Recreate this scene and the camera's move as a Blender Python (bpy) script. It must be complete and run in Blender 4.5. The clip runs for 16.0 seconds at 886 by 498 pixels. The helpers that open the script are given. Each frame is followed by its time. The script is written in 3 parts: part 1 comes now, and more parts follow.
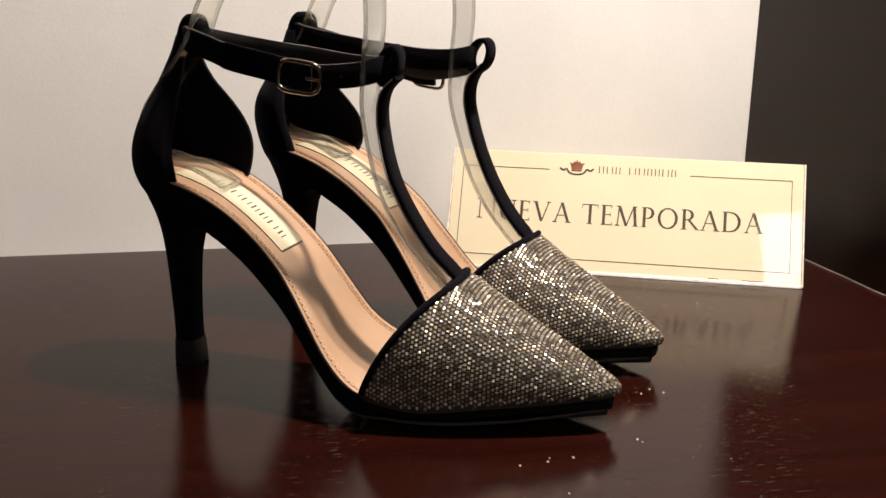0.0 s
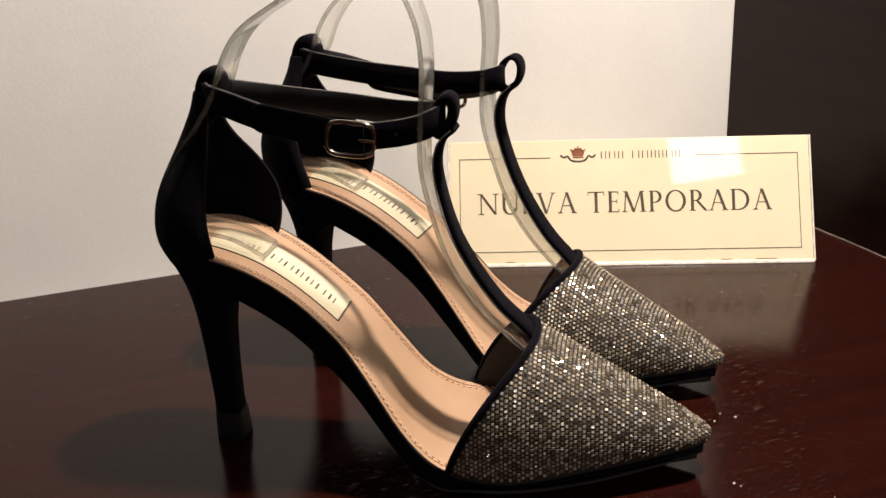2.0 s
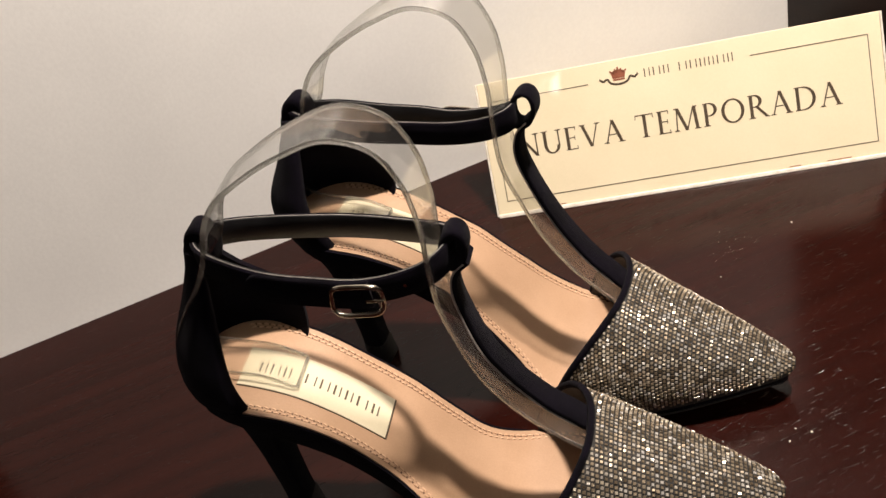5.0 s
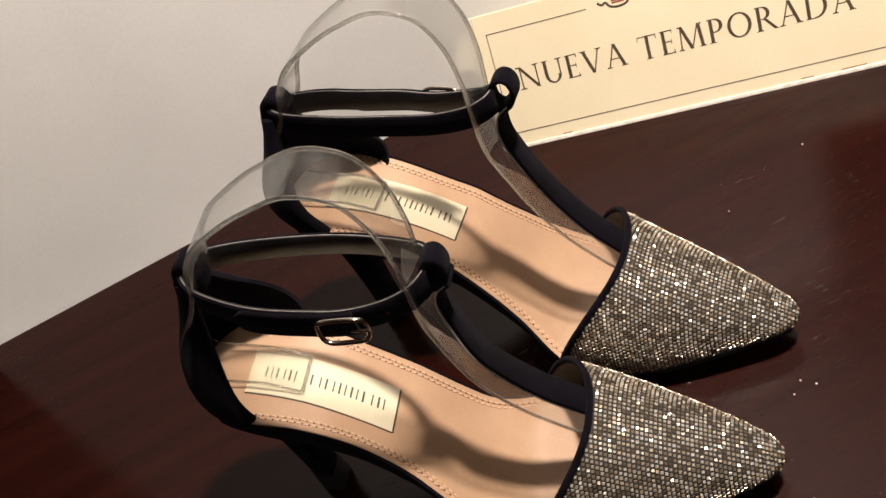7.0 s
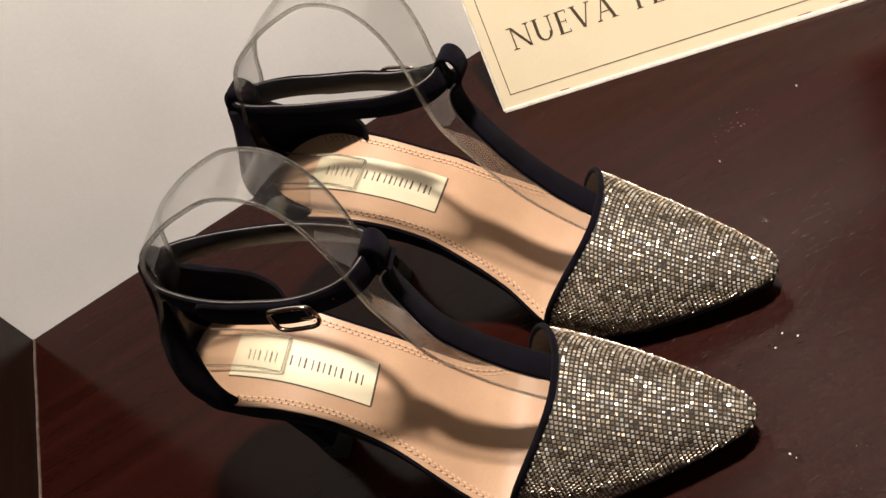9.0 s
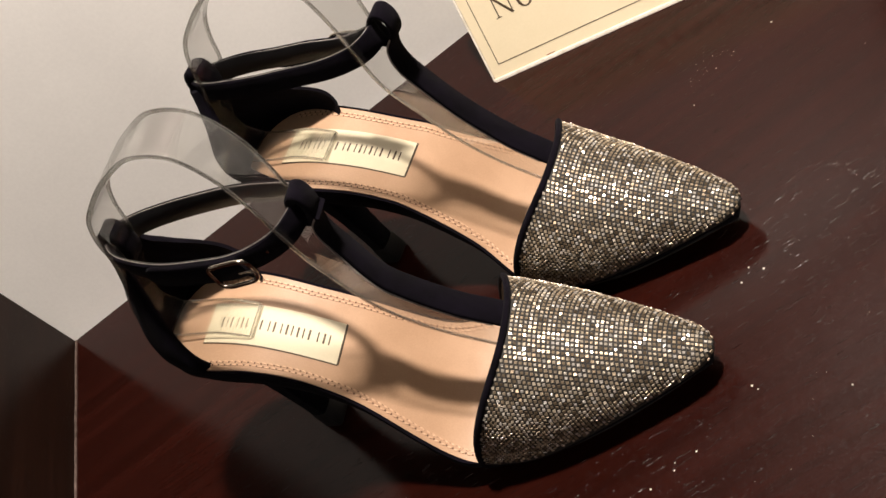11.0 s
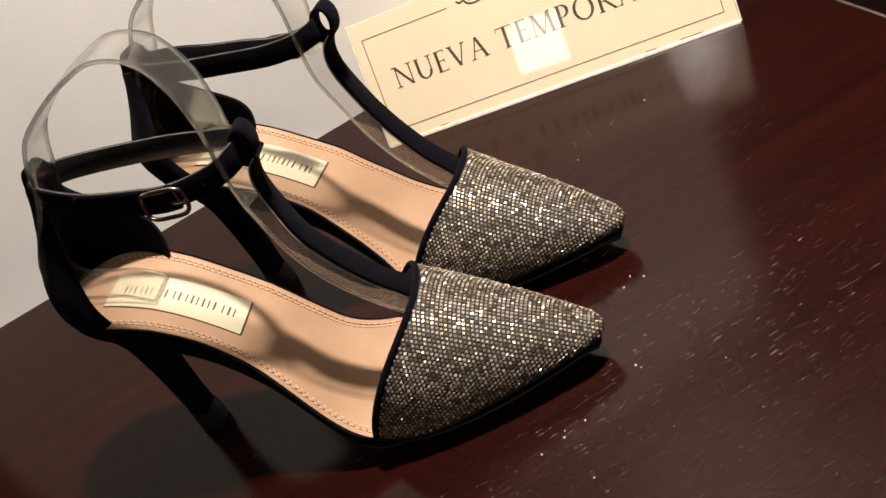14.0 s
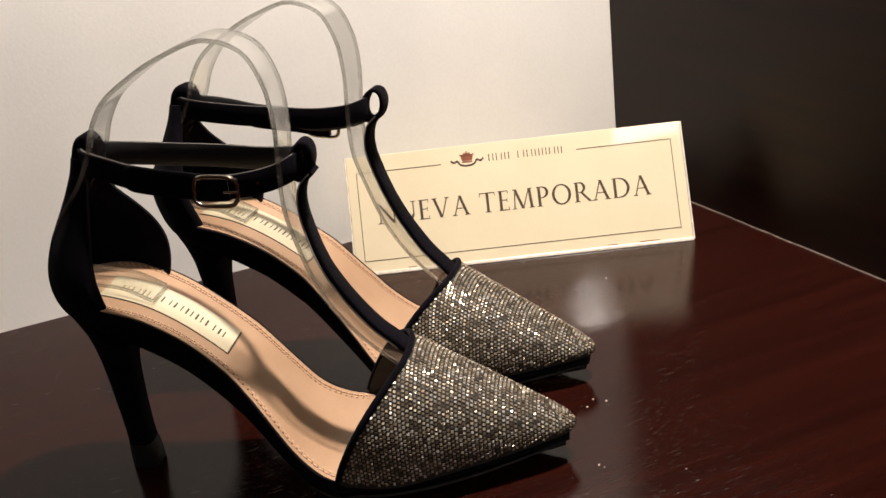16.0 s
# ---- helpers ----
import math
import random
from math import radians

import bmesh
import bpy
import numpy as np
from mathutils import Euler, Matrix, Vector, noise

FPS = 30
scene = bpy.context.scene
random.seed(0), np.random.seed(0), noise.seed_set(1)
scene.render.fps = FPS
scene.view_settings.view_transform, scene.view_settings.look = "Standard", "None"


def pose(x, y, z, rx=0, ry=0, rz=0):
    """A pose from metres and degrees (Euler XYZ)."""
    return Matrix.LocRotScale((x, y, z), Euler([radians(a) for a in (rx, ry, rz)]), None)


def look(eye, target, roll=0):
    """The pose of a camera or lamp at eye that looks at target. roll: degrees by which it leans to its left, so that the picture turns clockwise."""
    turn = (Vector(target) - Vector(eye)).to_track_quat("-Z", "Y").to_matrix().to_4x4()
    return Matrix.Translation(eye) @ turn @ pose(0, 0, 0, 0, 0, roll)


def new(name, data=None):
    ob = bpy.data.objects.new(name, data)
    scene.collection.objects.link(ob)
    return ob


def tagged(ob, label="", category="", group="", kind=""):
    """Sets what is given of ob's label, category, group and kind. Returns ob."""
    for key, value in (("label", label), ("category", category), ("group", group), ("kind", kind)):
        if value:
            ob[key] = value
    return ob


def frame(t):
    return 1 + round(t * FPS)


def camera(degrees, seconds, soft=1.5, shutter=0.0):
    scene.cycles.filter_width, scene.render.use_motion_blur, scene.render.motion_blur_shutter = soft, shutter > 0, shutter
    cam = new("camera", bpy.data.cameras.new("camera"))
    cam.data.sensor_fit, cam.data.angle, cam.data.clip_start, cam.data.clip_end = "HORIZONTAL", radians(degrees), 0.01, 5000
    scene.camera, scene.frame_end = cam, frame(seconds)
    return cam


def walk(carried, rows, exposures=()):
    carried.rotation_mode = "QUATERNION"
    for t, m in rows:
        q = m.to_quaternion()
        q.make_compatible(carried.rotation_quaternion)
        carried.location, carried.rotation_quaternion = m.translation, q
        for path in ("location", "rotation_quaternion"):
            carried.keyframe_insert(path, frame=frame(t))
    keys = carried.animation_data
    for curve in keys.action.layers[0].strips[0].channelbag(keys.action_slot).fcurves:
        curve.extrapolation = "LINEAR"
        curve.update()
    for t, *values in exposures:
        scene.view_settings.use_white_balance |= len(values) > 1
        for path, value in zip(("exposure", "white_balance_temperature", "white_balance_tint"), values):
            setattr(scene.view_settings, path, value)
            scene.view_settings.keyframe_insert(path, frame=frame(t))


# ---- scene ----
cam = camera(47.5, 16.0)
PATH = [
    (0, (0.055, -0.041, 0.159), (0.509, 1.842, -0.341), 1.2),
    (0.5, (0.026, -0.013, 0.159), (0.599, 1.83, -0.365), 1.2),
    (1, (0.013, -0.006, 0.172), (0.624, 1.812, -0.395), 0.1),
    (1.5, (0.003, 0.004, 0.186), (0.652, 1.796, -0.422), -0.8),
    (2, (0.006, 0.017, 0.205), (0.644, 1.787, -0.473), -2.2),
    (2.5, (0.014, 0.027, 0.221), (0.623, 1.783, -0.516), -4.3),
    (3, (0.028, 0.029, 0.251), (0.555, 1.761, -0.598), -6.5),
    (3.5, (0.035, 0.045, 0.267), (0.53, 1.741, -0.67), -8.6),
    (4, (0.046, 0.057, 0.287), (0.479, 1.711, -0.751), -11.3),
    (4.5, (0.054, 0.077, 0.298), (0.448, 1.692, -0.814), -13.4),
    (4.7, (0.061, 0.083, 0.305), (0.424, 1.688, -0.833), -14.5),
    (7, (0.119, 0.117, 0.353), (0.187, 1.546, -1.045), -26.5),
    (7.5, (0.13, 0.11, 0.35), (0.15, 1.544, -1.045), -28.9),
    (8, (0.138, 0.109, 0.348), (0.126, 1.538, -1.051), -30.8),
    (8.5, (0.153, 0.106, 0.346), (0.066, 1.535, -1.05), -33.4),
    (9, (0.172, 0.102, 0.346), (-0.004, 1.53, -1.043), -37.1),
    (11.3, (0.227, 0.064, 0.3), (-0.203, 1.597, -0.91), -48.3),
    (11.5, (0.246, 0.068, 0.297), (-0.263, 1.577, -0.914), -51.7),
    (12, (0.256, 0.063, 0.283), (-0.266, 1.58, -0.91), -52.7),
    (12.5, (0.245, 0.051, 0.281), (-0.169, 1.589, -0.929), -49.6),
    (13, (0.208, 0.035, 0.282), (0.01, 1.613, -0.93), -42.1),
    (13.5, (0.172, 0.02, 0.277), (0.157, 1.641, -0.896), -35.5),
    (14, (0.13, 0.009, 0.278), (0.324, 1.64, -0.863), -27.8),
    (14.5, (0.096, -0.004, 0.269), (0.467, 1.654, -0.785), -21.3),
    (15, (0.065, -0.01, 0.256), (0.598, 1.668, -0.692), -14.9),
    (15.5, (0.045, -0.019, 0.244), (0.676, 1.686, -0.59), -10.3),
    (16, (0.033, -0.021, 0.233), (0.723, 1.706, -0.501), -6.9),
]
walk(cam, [(t, look(eye, target, roll)) for t, eye, target, roll in PATH],
     exposures=((0, 0.02), (3, -0.02), (4, 0.02), (7.5, -0.08), (9, 0.0), (12, 0.03), (14, 0.0), (16, -0.08)))

# ---- world, lamps ----
world = bpy.data.worlds.new("shop_air")
scene.world = world
world.use_nodes = True
world.node_tree.nodes["Background"].inputs[0].default_value = (0.9, 0.8, 0.68, 1)
world.node_tree.nodes["Background"].inputs[1].default_value = 0.03


def area(name, eye, target, size, watts, colour, shape="SQUARE", spread=180):
    data = bpy.data.lights.new(name, "AREA")
    data.shape, data.size, data.energy, data.color, data.spread = shape, size, watts, colour, radians(spread)
    ob = new(name, data)
    ob.matrix_world = look(eye, target)
    return ob


LAMP = (0.348, 0.318, 0.755)
area("downlight_lamp", LAMP, (0.20, 0.36, 0.0), 0.05, 12.2, (1.0, 0.87, 0.765), "DISK")
area("room_lamp_a", (0.0, -1.5, 1.52), (0.35, 0.47, 0.04), 0.20, 4.4, (1.0, 0.9, 0.8))
area("room_lamp_b", (-0.80, -1.5, 1.05), (0.25, 0.5, 0.02), 0.15, 2.6, (1.0, 0.9, 0.8))

# ---- materials ----


def material(name):
    m = bpy.data.materials.new(name)
    m.use_nodes = True
    nt = m.node_tree
    return m, nt, nt.nodes["Principled BSDF"]


def node(nt, kind, **values):
    n = nt.nodes.new(kind)
    for key, value in values.items():
        n.inputs[key].default_value = value
    return n


def coords(nt, scale=(1, 1, 1), turn=0.0):
    c = nt.nodes.new("ShaderNodeTexCoord")
    mp = nt.nodes.new("ShaderNodeMapping")
    mp.inputs["Scale"].default_value = scale
    mp.inputs["Rotation"].default_value = (0, 0, turn)
    if turn:
        first = nt.nodes.new("ShaderNodeMapping")
        first.inputs["Rotation"].default_value = (0, 0, turn)
        mp.inputs["Rotation"].default_value = (0, 0, 0)
        nt.links.new(c.outputs["Object"], first.inputs[0])
        nt.links.new(first.outputs[0], mp.inputs[0])
    else:
        nt.links.new(c.outputs["Object"], mp.inputs[0])
    return mp.outputs[0]


def noise_of(nt, vec, scale, detail=4.0, rough=0.55):
    n = node(nt, "ShaderNodeTexNoise", Scale=scale, Detail=detail, Roughness=rough)
    nt.links.new(vec, n.inputs["Vector"])
    return n.outputs["Fac"]


def ramp(nt, fac, stops):
    r = nt.nodes.new("ShaderNodeValToRGB")
    el = r.color_ramp.elements
    while len(el) < len(stops):
        el.new(0.5)
    for e, (at, colour) in zip(el, stops):
        e.position = at
        e.color = (*colour, 1) if len(colour) == 3 else colour
    nt.links.new(fac, r.inputs[0])
    return r.outputs[0]


def grey(a):
    return (a, a, a)


def bump(nt, height, strength, distance, onto, before=None):
    b = node(nt, "ShaderNodeBump", Strength=strength, Distance=distance)
    nt.links.new(height, b.inputs["Height"])
    if before is not None:
        nt.links.new(before, b.inputs["Normal"])
    if onto is not None:
        nt.links.new(b.outputs[0], onto.inputs["Normal"])
    return b.outputs[0]


def speckled(name, a, b, rough, scale=60, fine=900, strength=0.15, distance=0.0004, metal=0.0, sheen=0.0, rough_span=0.08):
    """Two-scale mottled surface between two colours."""
    m, nt, p = material(name)
    vec = coords(nt)
    big = noise_of(nt, vec, scale)
    small = noise_of(nt, vec, fine, 2.0)
    mix = nt.nodes.new("ShaderNodeMath")
    mix.operation = "MULTIPLY_ADD"
    mix.inputs[1].default_value = 0.65
    nt.links.new(big, mix.inputs[0])
    half = nt.nodes.new("ShaderNodeMath")
    half.operation = "MULTIPLY"
    half.inputs[1].default_value = 0.35
    nt.links.new(small, half.inputs[0])
    nt.links.new(half.outputs[0], mix.inputs[2])
    nt.links.new(ramp(nt, mix.outputs[0], [(0.35, a), (0.65, b)]), p.inputs["Base Color"])
    nt.links.new(ramp(nt, big, [(0.3, grey(max(rough - rough_span, 0.02))), (0.7, grey(rough + rough_span))]), p.inputs["Roughness"])
    p.inputs["Metallic"].default_value = metal
    if sheen:
        p.inputs["Sheen Weight"].default_value = sheen
        p.inputs["Sheen Roughness"].default_value = 0.45
        p.inputs["Specular IOR Level"].default_value = 0.05
    bump(nt, small, strength, distance, p)
    return m


def wood(name, dark, light, turn, gloss, pores=0.5, open_grain=0.03, sheen=0.0):
    """Stained wood under a worn gloss lacquer, grain along the turned x axis."""
    m, nt, p = material(name)
    long = coords(nt, (3.0, 60.0, 60.0), turn)
    fine = coords(nt, (60.0, 560.0, 560.0), turn)
    flat = coords(nt)
    figure = noise_of(nt, long, 1.6, 6.0, 0.6)
    streak = noise_of(nt, fine, 2.2, 3.0, 0.6)
    patch = noise_of(nt, flat, 9.0, 4.0)
    both = nt.nodes.new("ShaderNodeMixRGB")
    both.blend_type = "MULTIPLY"
    both.inputs[0].default_value = 0.55
    nt.links.new(ramp(nt, figure, [(0.3, dark), (0.7, light)]), both.inputs[1])
    nt.links.new(ramp(nt, streak, [(0.33, grey(0.5)), (0.5, grey(1.0))]), both.inputs[2])
    pore = ramp(nt, streak, [(0.27, grey(0.0)), (0.36, grey(1.0))])
    first = bump(nt, pore, pores, 0.0006, None)
    normal = bump(nt, patch, 0.05, 0.002, None, first)
    body = nt.nodes.new("ShaderNodeBsdfDiffuse")
    shine = nt.nodes.new("ShaderNodeBsdfGlossy")
    shine.distribution = "BECKMANN"
    edge = node(nt, "ShaderNodeFresnel", IOR=1.285)
    nt.links.new(both.outputs[0], body.inputs["Color"])
    nt.links.new(ramp(nt, patch, [(0.3, grey(gloss - 0.03)), (0.7, grey(gloss + 0.04))]), shine.inputs["Roughness"])
    for n in (body, shine, edge):
        nt.links.new(normal, n.inputs["Normal"])
    mix = nt.nodes.new("ShaderNodeMixShader")
    nt.links.new(edge.outputs[0], mix.inputs[0])
    nt.links.new(body.outputs[0], mix.inputs[1])
    nt.links.new(shine.outputs[0], mix.inputs[2])
    # matt glints in the open grain
    short = noise_of(nt, coords(nt, (150.0, 1300.0, 1300.0), turn), 1.6, 3.0, 0.6)
    glint = nt.nodes.new("ShaderNodeBsdfGlossy")
    glint.distribution = "BECKMANN"
    glint.inputs["Roughness"].default_value = 0.3
    bump(nt, short, 1.0, 0.0002, glint)
    out = nt.nodes.new("ShaderNodeMixShader")
    nt.links.new(ramp(nt, short, [(0.0, grey(sheen)), (0.62, grey(sheen)), (0.74, grey(open_grain + sheen))]), out.inputs[0])
    nt.links.new(mix.outputs[0], out.inputs[1])
    nt.links.new(glint.outputs[0], out.inputs[2])
    nt.links.new(out.outputs[0], nt.nodes["Material Output"].inputs["Surface"])
    nt.nodes.remove(p)
    return m


GRAIN = radians(1.5)
TABLE = wood("mahogany_lacquer", (0.0108, 0.0021, 0.0013), (0.0205, 0.0040, 0.0025), GRAIN, 0.17, 0.3, 0.012, 0.0035)
PANEL = wood("dark_panel_lacquer", (0.007, 0.0032, 0.0021), (0.017, 0.0067, 0.0042), radians(90), 0.36, 0.2, 0.0)
WALL = speckled("white_wall_paint", (0.79, 0.785, 0.765), (0.85, 0.845, 0.82), 0.55, 14, 500, 0.12, 0.0005)
ROOM = speckled("room_plaster", (0.30, 0.26, 0.22), (0.40, 0.35, 0.30), 0.8, 3, 90)
SEAM = speckled("seam_filler", (0.03, 0.02, 0.016), (0.13, 0.09, 0.075), 0.5, 160, 900)
SUEDE = speckled("black_suede", (0.0014, 0.0011, 0.0020), (0.0056, 0.0044, 0.0084), 0.92, 110, 4200, 0.8, 0.0004, 0.0, 0.02)
PATENT = speckled("black_lining", (0.002, 0.002, 0.0025), (0.005, 0.0048, 0.006), 0.45, 120, 1800, 0.15)
EDGE = speckled("grey_cut_edge", (0.14, 0.125, 0.115), (0.36, 0.33, 0.31), 0.5, 300, 1500)
SOLE = speckled("black_rubber", (0.004, 0.004, 0.0045), (0.010, 0.0095, 0.010), 0.68, 120, 1500)
LEATHER = speckled("nude_leather", (0.38, 0.24, 0.15), (0.45, 0.29, 0.185), 0.36, 45, 1400, 0.18, 0.0003)
PUNCH = speckled("needle_hole", (0.10, 0.05, 0.028), (0.16, 0.085, 0.05), 0.8, 300, 2500)
THREAD = speckled("tan_thread", (0.50, 0.31, 0.19), (0.62, 0.42, 0.28), 0.6, 300, 2500)
IVORY = speckled("ivory_label", (0.58, 0.52, 0.37), (0.65, 0.59, 0.43), 0.5, 60, 1800, 0.1)
PAPER = speckled("cream_card", (0.71, 0.62, 0.43), (0.75, 0.66, 0.47), 0.6, 25, 900, 0.05)
LIP = speckled("pale_glossy_edge", (0.60, 0.55, 0.46), (0.86, 0.82, 0.74), 0.2, 160, 900, 0.3, 0.0006)
INK = speckled("brown_ink", (0.045, 0.03, 0.015), (0.075, 0.05, 0.028), 0.6, 200, 1500)
BROWN = speckled("red_brown_ink", (0.20, 0.055, 0.025), (0.28, 0.09, 0.045), 0.6, 300, 1500)
STEEL = speckled("polished_buckle", (0.50, 0.46, 0.39), (0.62, 0.57, 0.49), 0.18, 200, 1500, 0.05, 0.0002, 1.0, 0.0, 0.05)
DUST = speckled("pale_dust", (0.7, 0.66, 0.58), (0.85, 0.8, 0.72), 0.9, 800, 3000)
NET = speckled("dark_mesh_backing", (0.006, 0.005, 0.004), (0.014, 0.012, 0.009), 0.7, 300, 2600, 0.4)
for coated in (PAPER, INK, BROWN):
    shader = coated.node_tree.nodes["Principled BSDF"]
    shader.inputs["Coat Weight"].default_value = 0.35
    shader.inputs["Coat Roughness"].default_value = 0.03
CEIL = speckled("niche_ceiling_paint", (0.05, 0.035, 0.028), (0.08, 0.055, 0.045), 0.6, 10, 400)


def clear(name, tint, rough, haze, solid):
    """Clear plastic: a share that bends light as solid acrylic does, a Fresnel gloss and a little frosted scatter."""
    m, nt, p = material(name)
    vec = coords(nt)
    see = node(nt, "ShaderNodeBsdfTransparent", Color=(*tint, 1))
    milk = node(nt, "ShaderNodeBsdfDiffuse", Color=(0.8, 0.79, 0.76, 1))
    shine = nt.nodes.new("ShaderNodeBsdfGlossy")
    nt.links.new(ramp(nt, noise_of(nt, vec, 80), [(0.35, grey(rough)), (0.75, grey(rough + 0.06))]), shine.inputs["Roughness"])
    normal = bump(nt, noise_of(nt, vec, 35, 2.0), 0.08, 0.002, shine)
    facing = node(nt, "ShaderNodeLayerWeight", Blend=0.5)
    nt.links.new(normal, facing.inputs["Normal"])
    steep = nt.nodes.new("ShaderNodeMath")
    steep.operation = "POWER"
    steep.inputs[1].default_value = 5.0
    nt.links.new(facing.outputs["Facing"], steep.inputs[0])
    edge = nt.nodes.new("ShaderNodeMath")
    edge.operation = "MULTIPLY_ADD"
    edge.inputs[1].default_value, edge.inputs[2].default_value = 0.8, 0.03
    nt.links.new(steep.outputs[0], edge.inputs[0])
    inner, outer = nt.nodes.new("ShaderNodeMixShader"), nt.nodes.new("ShaderNodeMixShader")
    smear = ramp(nt, noise_of(nt, vec, 120, 5.0), [(0.45, grey(haze)), (0.8, grey(haze * 2.2))])
    nt.links.new(smear, inner.inputs[0])
    bend = node(nt, "ShaderNodeBsdfGlass", Color=(0.97, 0.97, 0.96, 1), Roughness=0.0, IOR=1.47)
    through_it = node(nt, "ShaderNodeMixShader", Fac=solid)
    nt.links.new(see.outputs[0], through_it.inputs[1])
    nt.links.new(bend.outputs[0], through_it.inputs[2])
    nt.links.new(through_it.outputs[0], inner.inputs[1])
    nt.links.new(milk.outputs[0], inner.inputs[2])
    nt.links.new(edge.outputs[0], outer.inputs[0])
    nt.links.new(inner.outputs[0], outer.inputs[1])
    nt.links.new(shine.outputs[0], outer.inputs[2])
    nt.links.new(outer.outputs[0], nt.nodes["Material Output"].inputs["Surface"])
    nt.nodes.remove(p)
    return m


ACRYLIC = clear("clear_acrylic", (0.985, 0.985, 0.975), 0.03, 0.006, 0.16)
FROST = clear("frosted_acrylic", (0.80, 0.80, 0.78), 0.06, 0.06, 0.4)


def glitter():
    m, nt, p = material("champagne_glitter")
    geo = nt.nodes.new("ShaderNodeNewGeometry")
    rnd = geo.outputs["Random Per Island"]
    nt.links.new(ramp(nt, rnd, [(0.0, (0.11, 0.08, 0.05)), (0.4, (0.42, 0.34, 0.24)), (0.72, (0.78, 0.69, 0.55)), (1.0, (0.96, 0.93, 0.88))]), p.inputs["Base Color"])
    nt.links.new(ramp(nt, rnd, [(0.0, grey(0.42)), (0.55, grey(0.28)), (1.0, grey(0.12))]), p.inputs["Roughness"])
    p.inputs["Metallic"].default_value = 0.66
    bump(nt, noise_of(nt, coords(nt), 2600, 2.0), 0.25, 0.0003, p)
    return m


GLITTER = glitter()
PATENT.node_tree.nodes["Principled BSDF"].inputs["Specular IOR Level"].default_value = 0.45


# ---- mesh helpers ----


def mesh_from(name, verts, faces, smooth=True):
    me = bpy.data.meshes.new(name)
    me.from_pydata([tuple(v) for v in verts], [], faces)
    me.update()
    bm = bmesh.new()
    bm.from_mesh(me)
    bmesh.ops.recalc_face_normals(bm, faces=bm.faces)
    bm.to_mesh(me)
    bm.free()
    if smooth:
        for f in me.polygons:
            f.use_smooth = True
        me.set_sharp_from_angle(angle=radians(48))
    return me


def part(name, me, mat, parent=None, label="", kind=""):
    ob = new(name, me)
    me.materials.clear()
    me.materials.append(mat)
    ob.parent = parent
    return tagged(ob, label, kind=kind)


def empty(name, m, label, category, group=""):
    ob = new(name)
    ob.empty_display_size = 0.02
    ob.matrix_world = m
    return tagged(ob, label, category, group)


def box(x0, x1, y0, y1, z0, z1, bevel=0.0):
    bm = bmesh.new()
    bmesh.ops.create_cube(bm, size=1.0)
    for v in bm.verts:
        v.co = Vector(((x0 + x1) / 2 + v.co.x * (x1 - x0), (y0 + y1) / 2 + v.co.y * (y1 - y0), (z0 + z1) / 2 + v.co.z * (z1 - z0)))
    if bevel:
        bmesh.ops.bevel(bm, geom=bm.edges[:], offset=bevel, segments=2, affect="EDGES", profile=0.5)
    me = bpy.data.meshes.new("box")
    bm.to_mesh(me)
    bm.free()
    return me


def spline(points, n):
    """A smooth path of n points through the given ones."""
    p = np.array(points, float)
    t = np.r_[0, np.cumsum(np.linalg.norm(np.diff(p, axis=0), axis=1))]
    tang = np.gradient(p, t, axis=0)
    out = []
    for s in np.linspace(0, t[-1], n):
        i = min(np.searchsorted(t, s, side="right") - 1, len(t) - 2)
        h = t[i + 1] - t[i]
        k = (s - t[i]) / h
        out.append((2 * k**3 - 3 * k**2 + 1) * p[i] + (k**3 - 2 * k**2 + k) * h * tang[i] + (3 * k**2 - 2 * k**3) * p[i + 1] + (k**3 - k**2) * h * tang[i + 1])
    return np.array(out)


def ease(x, xs, ys):
    """Smooth monotone-like interpolation of a profile."""
    xs, ys = np.array(xs, float), np.array(ys, float)
    x = float(min(max(x, xs[0]), xs[-1]))
    g = np.gradient(ys, xs)
    i = min(max(np.searchsorted(xs, x, side="right") - 1, 0), len(xs) - 2)
    h = xs[i + 1] - xs[i]
    k = (x - xs[i]) / h
    return (2 * k**3 - 3 * k**2 + 1) * ys[i] + (k**3 - 2 * k**2 + k) * h * g[i] + (3 * k**2 - 2 * k**3) * ys[i + 1] + (k**3 - k**2) * h * g[i + 1]


def loft(name, rings, closed=False, caps=True):
    """A skin over rings of equal length; closed joins the last ring to the first."""
    n, k = len(rings), len(rings[0])
    verts = [v for r in rings for v in r]
    faces = []
    for i in range(n if closed else n - 1):
        a, b = i * k, ((i + 1) % n) * k
        for j in range(k):
            l = (j + 1) % k
            faces.append((a + j, a + l, b + l, b + j))
    if caps and not closed:
        faces.append(tuple(range(k))[::-1])
        faces.append(tuple((n - 1) * k + j for j in range(k)))
    return mesh_from(name, verts, faces)


